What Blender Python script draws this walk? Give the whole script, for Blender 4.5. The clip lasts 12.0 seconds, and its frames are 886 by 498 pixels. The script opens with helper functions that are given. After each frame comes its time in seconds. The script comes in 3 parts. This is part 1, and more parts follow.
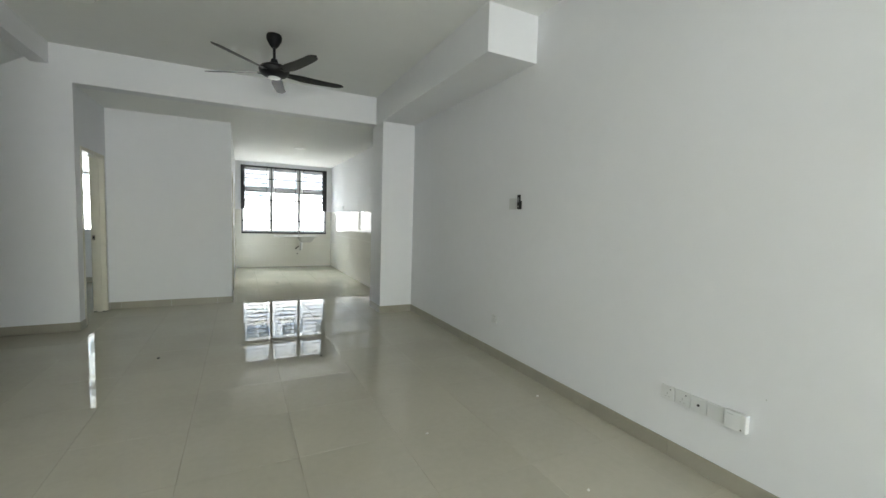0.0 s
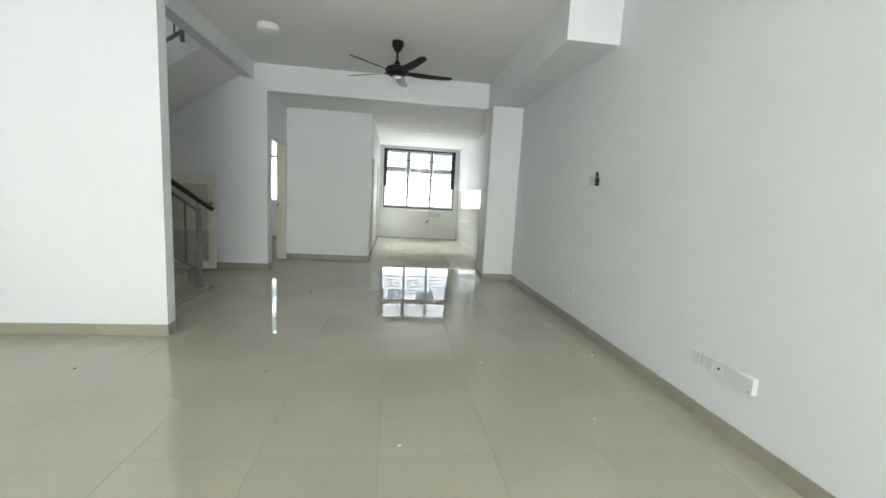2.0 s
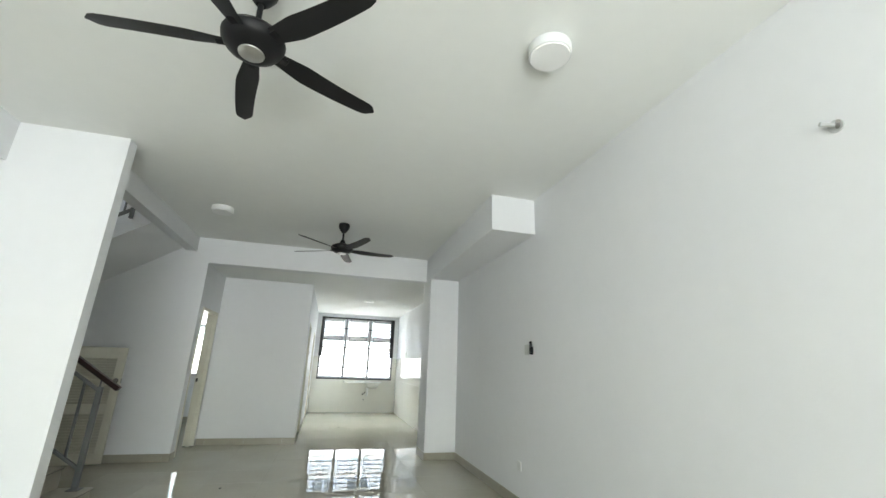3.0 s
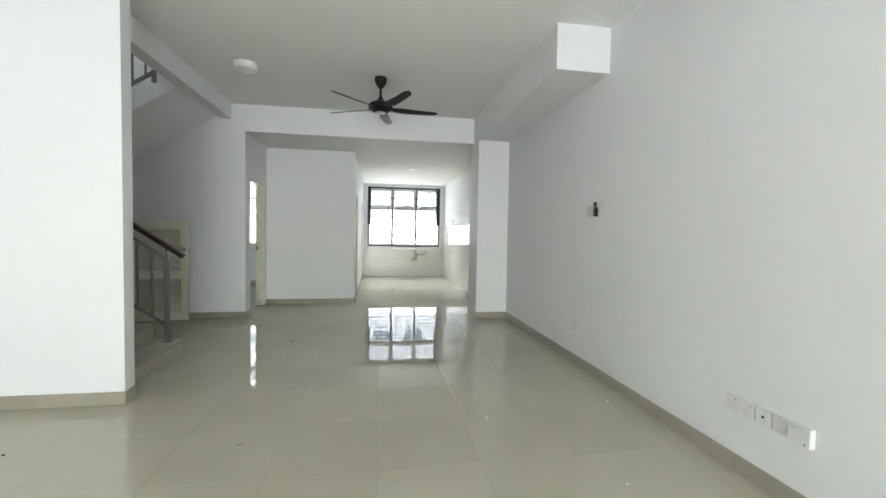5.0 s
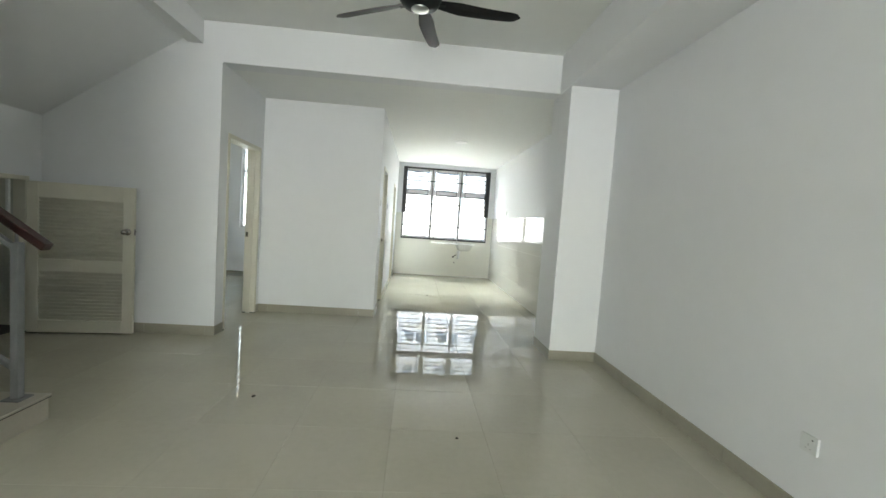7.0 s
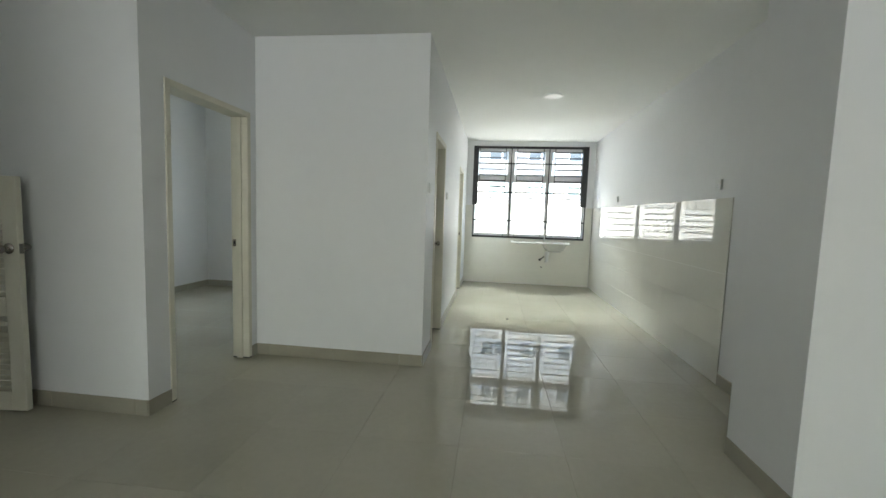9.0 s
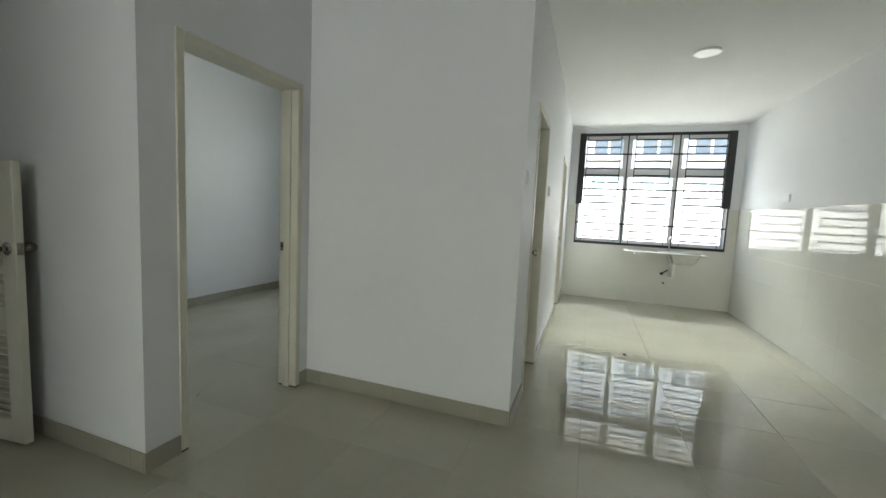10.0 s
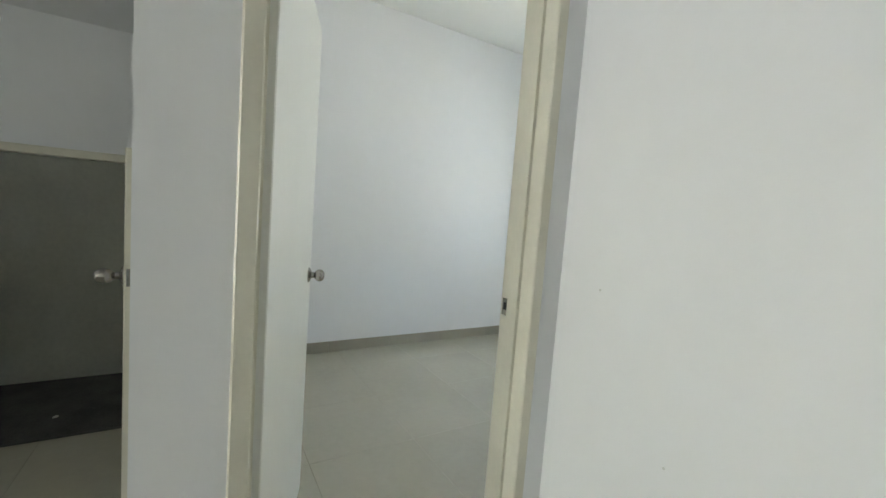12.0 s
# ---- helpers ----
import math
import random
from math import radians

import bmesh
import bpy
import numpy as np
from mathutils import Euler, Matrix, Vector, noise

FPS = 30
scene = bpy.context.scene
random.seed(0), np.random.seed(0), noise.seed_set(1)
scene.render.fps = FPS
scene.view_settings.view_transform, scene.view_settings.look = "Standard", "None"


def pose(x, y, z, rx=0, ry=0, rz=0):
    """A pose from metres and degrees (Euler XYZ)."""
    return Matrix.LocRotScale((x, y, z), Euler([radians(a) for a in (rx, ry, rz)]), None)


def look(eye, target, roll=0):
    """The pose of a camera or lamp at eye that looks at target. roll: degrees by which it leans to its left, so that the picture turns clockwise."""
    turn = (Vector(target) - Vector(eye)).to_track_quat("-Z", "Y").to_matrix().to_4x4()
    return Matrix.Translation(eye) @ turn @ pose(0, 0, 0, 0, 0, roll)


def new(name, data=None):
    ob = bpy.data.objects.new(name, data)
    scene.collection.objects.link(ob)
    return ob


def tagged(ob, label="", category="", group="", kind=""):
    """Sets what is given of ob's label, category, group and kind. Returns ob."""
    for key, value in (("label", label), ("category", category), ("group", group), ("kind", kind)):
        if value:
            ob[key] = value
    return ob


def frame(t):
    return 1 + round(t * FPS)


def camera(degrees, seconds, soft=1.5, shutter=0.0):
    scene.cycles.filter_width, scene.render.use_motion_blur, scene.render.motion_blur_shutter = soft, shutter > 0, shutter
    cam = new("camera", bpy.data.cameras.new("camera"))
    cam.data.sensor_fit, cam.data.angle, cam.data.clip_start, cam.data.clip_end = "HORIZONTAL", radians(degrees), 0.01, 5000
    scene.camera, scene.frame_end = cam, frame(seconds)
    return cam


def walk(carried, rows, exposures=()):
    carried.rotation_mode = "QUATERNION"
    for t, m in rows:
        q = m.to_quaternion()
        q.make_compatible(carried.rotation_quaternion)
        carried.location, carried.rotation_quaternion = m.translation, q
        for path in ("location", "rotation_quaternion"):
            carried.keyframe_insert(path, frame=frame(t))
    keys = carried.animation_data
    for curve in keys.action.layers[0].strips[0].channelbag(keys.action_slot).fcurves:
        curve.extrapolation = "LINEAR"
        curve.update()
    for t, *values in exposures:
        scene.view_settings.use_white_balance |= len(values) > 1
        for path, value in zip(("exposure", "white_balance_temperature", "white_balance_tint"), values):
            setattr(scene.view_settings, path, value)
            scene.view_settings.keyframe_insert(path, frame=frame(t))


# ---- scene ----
cam = camera(95.6, 12.0)
PATH = [
    (0, (0.197, 0.227, 1.387), (1.096, 2.008, 1.247), 1.7),
    (0.5, (0.364, 0.026, 1.357), (0.747, 1.98, 1.172), 3.5),
    (1, (0.393, -0.253, 1.321), (0.632, 1.729, 1.19), 2.7),
    (1.5, (0.478, -0.44, 1.331), (0.599, 1.541, 1.086), 2.1),
    (2, (0.52, -0.55, 1.329), (0.774, 1.417, 1.07), 3.1),
    (2.5, (0.497, -0.606, 1.364), (0.875, 1.353, 1.509), 1.7),
    (2.7, (0.487, -0.629, 1.363), (0.922, 1.288, 1.729), 1.8),
    (3.5, (0.455, -0.655, 1.371), (0.987, 1.165, 2.006), 2.1),
    (4.3, (0.427, -0.639, 1.366), (0.922, 1.286, 1.586), 2.2),
    (4.5, (0.442, -0.57, 1.34), (0.904, 1.374, 1.407), 1.6),
    (5, (0.478, -0.249, 1.33), (0.804, 1.723, 1.252), 1.0),
    (5.5, (0.516, 0.191, 1.311), (0.701, 2.173, 1.118), 2.8),
    (6, (0.556, 0.712, 1.302), (0.787, 2.685, 1.07), 1.1),
    (6.5, (0.608, 1.248, 1.327), (0.75, 3.234, 1.135), 2.6),
    (6.7, (0.567, 1.498, 1.333), (0.714, 3.488, 1.207), 3.9),
    (8.3, (0.656, 3.294, 1.304), (0.729, 5.287, 1.161), 2.1),
    (8.5, (0.696, 3.472, 1.326), (0.661, 5.463, 1.138), 3.3),
    (9, (0.638, 3.973, 1.322), (0.394, 5.951, 1.152), 1.9),
    (9.5, (0.572, 4.481, 1.321), (0.161, 6.432, 1.159), 1.8),
    (10, (0.453, 4.919, 1.319), (-0.224, 6.792, 1.132), 2.7),
    (10.5, (0.287, 5.309, 1.325), (-0.596, 7.085, 1.068), 1.7),
    (11, (0.126, 5.683, 1.364), (-1.214, 7.147, 1.112), 3.5),
    (11.5, (-0.139, 6.002, 1.358), (-1.719, 7.213, 1.166), 4.8),
    (12, (-0.507, 6.277, 1.316), (-2.215, 7.304, 1.159), 4.3),
]
walk(cam, [(t, look(e, g, r)) for t, e, g, r in PATH],
     exposures=[(t, v + 2.2, k - 150, g) for t, v, k, g in (
         (0, 1.73, 6900, 6), (0.5, 1.93, 6900, 6), (2.0, 2.01, 6830, 6), (2.7, 2.01, 6830, 5), (4.3, 2.02, 6800, 12), (5.0, 2.06, 6870, 8),
         (5.5, 2.13, 6870, 5), (6.5, 2.25, 7000, 5), (8.3, 1.87, 6980, 4), (9.5, 1.6, 7050, 4), (10.0, 1.58, 7050, 4), (10.5, 1.5, 7050, 4),
         (11.0, 1.56, 7000, 5), (11.5, 2.10, 6960, 5), (12, 2.52, 7000, 7))])

# ---- world and light ----
world = bpy.data.worlds.new("world")
scene.world = world
world.use_nodes = True
sky = world.node_tree.nodes.new("ShaderNodeTexSky")
sky.sky_type, sky.sun_disc = "NISHITA", False
sky.sun_elevation, sky.sun_rotation = radians(69), radians(209)
world.node_tree.links.new(sky.outputs[0], world.node_tree.nodes["Background"].inputs[0])
world.node_tree.nodes["Background"].inputs[1].default_value = 0.15

sun = new("sun", bpy.data.lights.new("sun", "SUN"))
sun.data.energy, sun.data.angle, sun.data.color = 5.0, radians(0.5), (1.0, 0.96, 0.9)
sun.matrix_world = look((0, 0, 20), (3.19, 6.98, 0))


def area_lamp(name, eye, target, w, h, watts, colour=(0.95, 0.98, 1.0), spread=180):
    """An area lamp that stands in for sky light or bounced light."""
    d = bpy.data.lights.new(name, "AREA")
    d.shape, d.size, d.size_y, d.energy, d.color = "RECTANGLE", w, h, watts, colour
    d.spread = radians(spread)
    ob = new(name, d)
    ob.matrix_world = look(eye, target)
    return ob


# Added lamp facing up inside the front opening, standing in for ground bounce.
area_lamp("fill_front_bounce", (0.2, -5.6, 0.4), (0.2, -5.35, 2.6), 2.5, 1.1, 27.5)
# Added lamp hung over the yard, out of view, to brighten the kitchen.
area_lamp("fill_kitchen", (1.3, 14.0, 4.2), (1.3, 8.0, 0.6), 2.6, 0.6, 10.5, (0.88, 0.95, 1.0), 66)
area_lamp("daylight_bedroom", (-2.3, 10.29, 1.78), (-2.3, 0, 1.78), 1.2, 1.55, 0.30, (0.90, 1.0, 0.80))
# Added lamp at an invented opening upstairs, to lift the stair well.
area_lamp("fill_stair_well", (-0.30, 4.7, 4.6), (-4, 4.7, 4.0), 0.55, 0.55, 0.75, (1.0, 0.98, 0.88))


# ---- materials ----
def material(name, colour, rough, metal=0.0, spec=0.5, vary=0.06, scale=3.0, bump=0.0, bump_scale=80.0,
             tint=None, per_object=0.0, rough_vary=0.0, coat=0.0):
    m = bpy.data.materials.new(name)
    m.use_nodes = True
    nt = m.node_tree
    n, l = nt.nodes, nt.links
    b = n["Principled BSDF"]
    b.inputs["Roughness"].default_value, b.inputs["Metallic"].default_value = rough, metal
    b.inputs["Specular IOR Level"].default_value = spec
    b.inputs["Coat Weight"].default_value = coat
    b.inputs["Coat Roughness"].default_value = 0.05
    geo = n.new("ShaderNodeNewGeometry")
    big, fine = n.new("ShaderNodeTexNoise"), n.new("ShaderNodeTexNoise")
    big.inputs["Scale"].default_value, big.inputs["Detail"].default_value = scale, 5
    fine.inputs["Scale"].default_value, fine.inputs["Detail"].default_value = scale * 14, 4
    for t in (big, fine):
        l.new(geo.outputs["Position"], t.inputs["Vector"])
    add = n.new("ShaderNodeMath")
    add.operation = "MULTIPLY_ADD"
    add.inputs[1].default_value = 0.45
    l.new(fine.outputs[0], add.inputs[0])
    l.new(big.outputs[0], add.inputs[2])
    val = add.outputs[0]
    if per_object:
        info = n.new("ShaderNodeObjectInfo")
        more = n.new("ShaderNodeMath")
        more.operation = "MULTIPLY_ADD"
        more.inputs[1].default_value = per_object
        l.new(info.outputs["Random"], more.inputs[0])
        l.new(val, more.inputs[2])
        val = more.outputs[0]
    rng = n.new("ShaderNodeMapRange")
    rng.inputs[1].default_value, rng.inputs[2].default_value = 0.45, 1.0
    l.new(val, rng.inputs[0])
    mix = n.new("ShaderNodeMix")
    mix.data_type = "RGBA"
    dark = tint or tuple(c * (1 - 2 * vary) for c in colour)
    mix.inputs[6].default_value, mix.inputs[7].default_value = (*dark, 1), (*colour, 1)
    l.new(rng.outputs[0], mix.inputs[0])
    l.new(mix.outputs[2], b.inputs["Base Color"])
    if rough_vary:
        rr = n.new("ShaderNodeMapRange")
        rr.inputs[3].default_value, rr.inputs[4].default_value = rough, rough + rough_vary
        l.new(big.outputs[0], rr.inputs[0])
        l.new(rr.outputs[0], b.inputs["Roughness"])
    if bump:
        tex, bp = n.new("ShaderNodeTexNoise"), n.new("ShaderNodeBump")
        tex.inputs["Scale"].default_value, tex.inputs["Detail"].default_value = bump_scale, 3
        l.new(geo.outputs["Position"], tex.inputs["Vector"])
        bp.inputs["Strength"].default_value, bp.inputs["Distance"].default_value = bump, 0.01
        l.new(tex.outputs[0], bp.inputs["Height"])
        l.new(bp.outputs[0], b.inputs["Normal"])
    return m


PAINT = material("wall_paint", (0.828, 0.836, 0.848), 0.55, vary=0.02, scale=0.7, bump=0.06, bump_scale=60, spec=0.35)
CEIL = material("ceiling_paint", (0.88, 0.89, 0.87), 0.8, vary=0.02, scale=0.6, bump=0.05, bump_scale=50, spec=0.2)
TILE = material("floor_tile", (0.50, 0.473, 0.386), 0.006, vary=0.06, scale=1.6, per_object=0.22, spec=0.56,
                bump=0.0004, bump_scale=2.2, rough_vary=0.010)
GROUT = material("grout", (0.28, 0.26, 0.22), 0.8, vary=0.15, scale=5)
SKIRT = material("skirting_tile", (0.37, 0.345, 0.28), 0.28, vary=0.08, scale=4, per_object=0.3)
STEP = material("step_tile", (0.42, 0.385, 0.32), 0.3, vary=0.08, scale=4, per_object=0.2)
KTILE = material("kitchen_wall_tile", (0.80, 0.79, 0.73), 0.03, vary=0.02, scale=2, per_object=0.15, spec=0.4,
                 bump=0.002, bump_scale=3)
KTILE_SATIN = material("satin_wall_tile", (0.78, 0.77, 0.70), 0.24, vary=0.03, scale=2, per_object=0.15)
WHITE_STRIP = material("white_strip", (0.88, 0.88, 0.86), 0.4, vary=0.04, scale=9)
KGROUT = material("wall_grout", (0.74, 0.73, 0.68), 0.7, vary=0.05)
FRAME = material("cream_frame_paint", (0.72, 0.69, 0.585), 0.35, vary=0.05, scale=6, bump=0.03, bump_scale=30)
DOORW = material("white_door_paint", (0.80, 0.80, 0.76), 0.28, vary=0.02, scale=3, spec=0.45)
CREAMDOOR = material("cream_louvre_paint", (0.76, 0.73, 0.62), 0.35, vary=0.04, scale=5)
STEEL = material("brushed_steel", (0.42, 0.40, 0.37), 0.25, metal=1.0, vary=0.08, scale=20)
STAIN = material("stainless_sink", (0.62, 0.62, 0.60), 0.3, metal=0.9, vary=0.06, scale=12)
BLACK = material("black_satin", (0.008, 0.008, 0.009), 0.45, vary=0.2, scale=8, spec=0.25)
BLADE = material("dark_blade", (0.010, 0.010, 0.011), 0.45, vary=0.12, scale=10, spec=0.35)
GRILLE = material("black_grille_paint", (0.012, 0.012, 0.014), 0.45, vary=0.2, scale=9)
RAIL = material("grey_rail_paint", (0.205, 0.21, 0.212), 0.5, vary=0.1, scale=7)
WOOD = material("dark_red_timber", (0.040, 0.013, 0.010), 0.32, vary=0.22, scale=9, tint=(0.022, 0.009, 0.007))
ALU = material("white_aluminium", (0.70, 0.70, 0.71), 0.4, metal=0.0, vary=0.03, scale=5)
PLASTIC = material("white_plastic", (0.765, 0.775, 0.77), 0.35, vary=0.015, scale=6)
GREYBOX = material("grey_plastic", (0.55, 0.56, 0.55), 0.4, vary=0.03, scale=9)
DARK = material("dark_slot", (0.02, 0.02, 0.02), 0.6, vary=0.1)
SKIM = material("bare_skim_coat", (0.64, 0.64, 0.56), 0.85, vary=0.12, scale=2.5, bump=0.1, bump_scale=40)
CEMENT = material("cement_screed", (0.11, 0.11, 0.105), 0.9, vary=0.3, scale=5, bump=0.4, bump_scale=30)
DIRT = material("debris", (0.06, 0.05, 0.04), 0.9, vary=0.2)
CHALK = material("plaster_crumb", (0.8, 0.79, 0.75), 0.9, vary=0.1)
FACADE = material("neighbour_render", (0.43, 0.42, 0.40), 0.8, vary=0.05, scale=0.8)
ROOF = material("roof_tile", (0.20, 0.12, 0.09), 0.8, vary=0.2, scale=3)
NGLASS = material("neighbour_glass", (0.13, 0.145, 0.15), 0.3, vary=0.1, scale=0.5, spec=0.3)
LOUVRE = material("louvre_glass", (0.62, 0.70, 0.675), 0.3, vary=0.05, scale=2)
YARD = material("yard_wall_paint", (0.58, 0.58, 0.57), 0.85, vary=0.12, scale=1.5)
GROUND = material("ground_concrete", (0.42, 0.425, 0.42), 0.9, vary=0.15, scale=1.2)
PATCH = material("patch_paint", (0.66, 0.67, 0.65), 0.6, vary=0.04, scale=6)
DIFF = material("opal_diffuser", (0.94, 0.94, 0.93), 0.3, vary=0.01)

GLASS = bpy.data.materials.new("window_glass")
GLASS.use_nodes = True
g = GLASS.node_tree.nodes["Principled BSDF"]
g.inputs["Transmission Weight"].default_value, g.inputs["Roughness"].default_value, g.inputs["IOR"].default_value = 1.0, 0.0, 1.08


# ---- mesh helpers ----
def bm_box(bm, x0, x1, y0, y1, z0, z1, bevel=0.0, m=None, segments=1):
    r = bmesh.ops.create_cube(bm, size=1.0)
    vs = r["verts"]
    mat = Matrix.Translation(((x0 + x1) / 2, (y0 + y1) / 2, (z0 + z1) / 2)) @ Matrix.Diagonal((x1 - x0, y1 - y0, z1 - z0, 1))
    bmesh.ops.transform(bm, matrix=(m @ mat) if m else mat, verts=vs)
    if bevel:
        es = list({e for v in vs for e in v.link_edges})
        bmesh.ops.bevel(bm, geom=es, offset=bevel, segments=segments, affect="EDGES", profile=0.5)


def box(*a, **k):
    bm = bmesh.new()
    bm_box(bm, *a, **k)
    return bm


def bm_tube(bm, a, b, r, n=10, r2=None):
    a, b = Vector(a), Vector(b)
    q = (b - a).to_track_quat("Z", "Y").to_matrix().to_4x4()
    bmesh.ops.create_cone(bm, cap_ends=True, segments=n, radius1=r, radius2=r if r2 is None else r2, depth=(b - a).length,
                          matrix=Matrix.Translation((a + b) / 2) @ q)


def tube(a, b, r, n=10, r2=None):
    bm = bmesh.new()
    bm_tube(bm, a, b, r, n, r2)
    return bm


def lathe(profile, n=28, m=None):
    """A turned solid from (radius, height) pairs."""
    bm = bmesh.new()
    rings = []
    for r, z in profile:
        rings.append([bm.verts.new((max(r, 1e-4) * math.cos(2 * math.pi * k / n), max(r, 1e-4) * math.sin(2 * math.pi * k / n), z)) for k in range(n)])
    for a, b in zip(rings, rings[1:]):
        for k in range(n):
            bm.faces.new((a[k], a[(k + 1) % n], b[(k + 1) % n], b[k]))
    bm.faces.new(rings[0][::-1])
    bm.faces.new(rings[-1])
    bmesh.ops.recalc_face_normals(bm, faces=bm.faces)
    if m:
        bmesh.ops.transform(bm, matrix=m, verts=bm.verts)
    return bm


def mesh_of(name, bm, mat, smooth=False):
    me = bpy.data.meshes.new(name)
    bmesh.ops.recalc_face_normals(bm, faces=bm.faces)
    bm.to_mesh(me)
    bm.free()
    me.materials.append(mat)
    if smooth:
        for p in me.polygons:
            p.use_smooth = True
        me.set_sharp_from_angle(angle=radians(35))
    return me


def part(name, bm, mat, parent, label="", smooth=False):
    ob = new(name, mesh_of(name, bm, mat, smooth))
    ob.parent = parent
    return tagged(ob, label)


def solo(name, bm, mat, label, category, kind="", group="", smooth=False):
    return tagged(new(name, mesh_of(name, bm, mat, smooth)), label, category, group, kind)


def thing(name, label, category, at=None, kind="", group=""):
    ob = new(name)
    ob.empty_display_size = 0.1
    if at is not None:
        ob.matrix_basis = at
    return tagged(ob, label, category, group, kind)


def piece(name, me, parent, m):
    ob = new(name, me)
    ob.parent = parent
    ob.matrix_basis = m
    return ob


def wall(name, axis, c0, c1, u0, u1, z0, z1, holes=(), mat=None, label="", category="wall"):
    """A wall between c0 and c1 across `axis`, from u0 to u1 along it, with rectangular openings (u0, u1, z0, z1)."""
    bm = bmesh.new()
    us = sorted({u0, u1, *[h[0] for h in holes], *[h[1] for h in holes]})
    for a, b in zip(us, us[1:]):
        spans = [(z0, z1)]
        for h in holes:
            if h[0] <= a + 1e-6 and h[1] >= b - 1e-6:
                spans = [p for lo, hi in spans for p in ((lo, min(hi, h[2])), (max(lo, h[3]), hi)) if p[1] - p[0] > 1e-4]
        for lo, hi in spans:
            if axis == "x":
                bm_box(bm, c0, c1, a, b, lo, hi)
            else:
                bm_box(bm, a, b, c0, c1, lo, hi)
    bmesh.ops.remove_doubles(bm, verts=bm.verts, dist=1e-5)
    return solo(name, bm, mat or PAINT, label or "white painted plaster wall", category, "structure")


# ---- plan ----
XR, XL, XP = 2.52, -1.46, -4.12          # living right wall, bedroom door wall, left party wall
YF, YL0, YL1, YS, YB, YK, YBED = -6.0, 3.08, 3.205, 6.16, 7.325, 12.05, 10.17
ZC, ZK, ZTOP = 3.183, 2.79, 5.9            # living ceiling, kitchen ceiling, top of the stair well

wall("wall_right", "x", XR, XR + 0.15, YF, YK, 0, 3.32)
# Unseen front wall; its distance and opening are set for the living room light.
wall("wall_front", "y", YF - 0.15, YF, XP - 0.15, XR + 0.15, 0, 3.32,
     [(-0.9, 1.4, 0, 2.1)], label="white front wall with a wide door opening")
wall("wall_party", "x", XP - 0.15, XP, YF, YBED + 0.13, 0, ZTOP)
wall("wall_stair_screen", "y", YL0, YL1, XP, -1.38, 0, ZC, label="white wall screening the stairs from the living room")
wall("wall_stair_upper", "y", YL0, YL1, XP, -0.4, ZC + 0.14, ZTOP, label="white upper wall of the stair well")
wall("wall_stair_back", "y", YS, YS + 0.14, XP, XL - 0.14, 0, ZTOP, label="white wall behind the stairs")
wall("wall_stair_back_upper", "y", YS, YS + 0.14, XL - 0.14, -0.4, ZC + 0.14, ZTOP)
# Unseen wall; the opening is made up to let the stair well lamp in.
wall("wall_hall_upper", "x", -0.4, -0.26, YL0, YS + 0.14, ZC + 0.14, ZTOP, [(4.4, 5.0, 4.3, 4.9)])
DOOR_Y0, DOOR_Y1, DOOR_Z = 6.335, 7.24, 2.13
wall("wall_bedroom_door", "x", XL - 0.14, XL, YS, YB, 0, ZC, [(DOOR_Y0, DOOR_Y1, 0, DOOR_Z)], label="white wall with the bedroom doorway")
wall("wall_bedroom_bath", "x", XL - 0.14, XL, YB, YBED + 0.13, 0, ZC)
wall("wall_bath_front", "y", YB, YB + 0.13, XL, 0.07, 0, ZK + 0.1)
KD1, KD2 = (7.79, 8.53), (10.45, 11.20)
wall("wall_bath_side", "x", -0.06, 0.07, YB + 0.13, YK, 0, ZK + 0.1,
     [(*KD1, 0, 2.1), (*KD2, 0, 2.1)], label="white kitchen side wall with two doorways")
BW = (-2.93, -1.72, 0.98, 2.58)
wall("wall_bedroom_back", "y", YBED, YBED + 0.13, XP, XL - 0.14, 0, ZC, [BW])
KW = (0.225, 2.365, 0.925, 2.70)
wall("wall_kitchen_back", "y", YK, YK + 0.15, -0.06, XR + 0.15, 0, ZK + 0.1, [KW], label="kitchen back wall with a wide window")
wall("wall_bath_back", "y", YBED + 0.13, YBED + 0.26, XL - 0.14, -0.06, 0, ZK + 0.1)

# floor base under the tiles, with the grout
solo("floor", box(XP - 0.15, XR + 0.15, YF - 0.15, YK + 0.15, -0.12, -0.010), GROUT, "polished beige porcelain tile floor", "floor", "structure")
floor = bpy.data.objects["floor"]

# ceilings
bm = bmesh.new()
bm_box(bm, -1.65, XR, YF, YS, ZC, ZC + 0.14)
bm_box(bm, XP, -1.65, YF, YL1, ZC, ZC + 0.14)
solo("ceiling", bm, CEIL, "white painted living room ceiling", "ceiling", "structure")
solo("ceiling_kitchen", box(XL, XR, YS + 0.2, YK, ZK, ZK + 0.1), CEIL, "white painted lower kitchen ceiling", "ceiling", "structure")
solo("ceiling_bedroom", box(XP, XL - 0.14, YS + 0.14, YBED, ZC, ZC + 0.12), CEIL, "white painted bedroom ceiling", "ceiling", "structure")
solo("ceiling_stairs", box(XP - 0.15, -0.26, YL0, YS + 0.14, ZTOP, ZTOP + 0.12), CEIL, "white ceiling over the stair well", "ceiling", "structure")
solo("roof_bath", box(XL, -0.06, YB + 0.13, YBED + 0.13, ZK + 0.1, ZK + 0.2), CEIL, "slab over the bathroom", "ceiling", "structure")

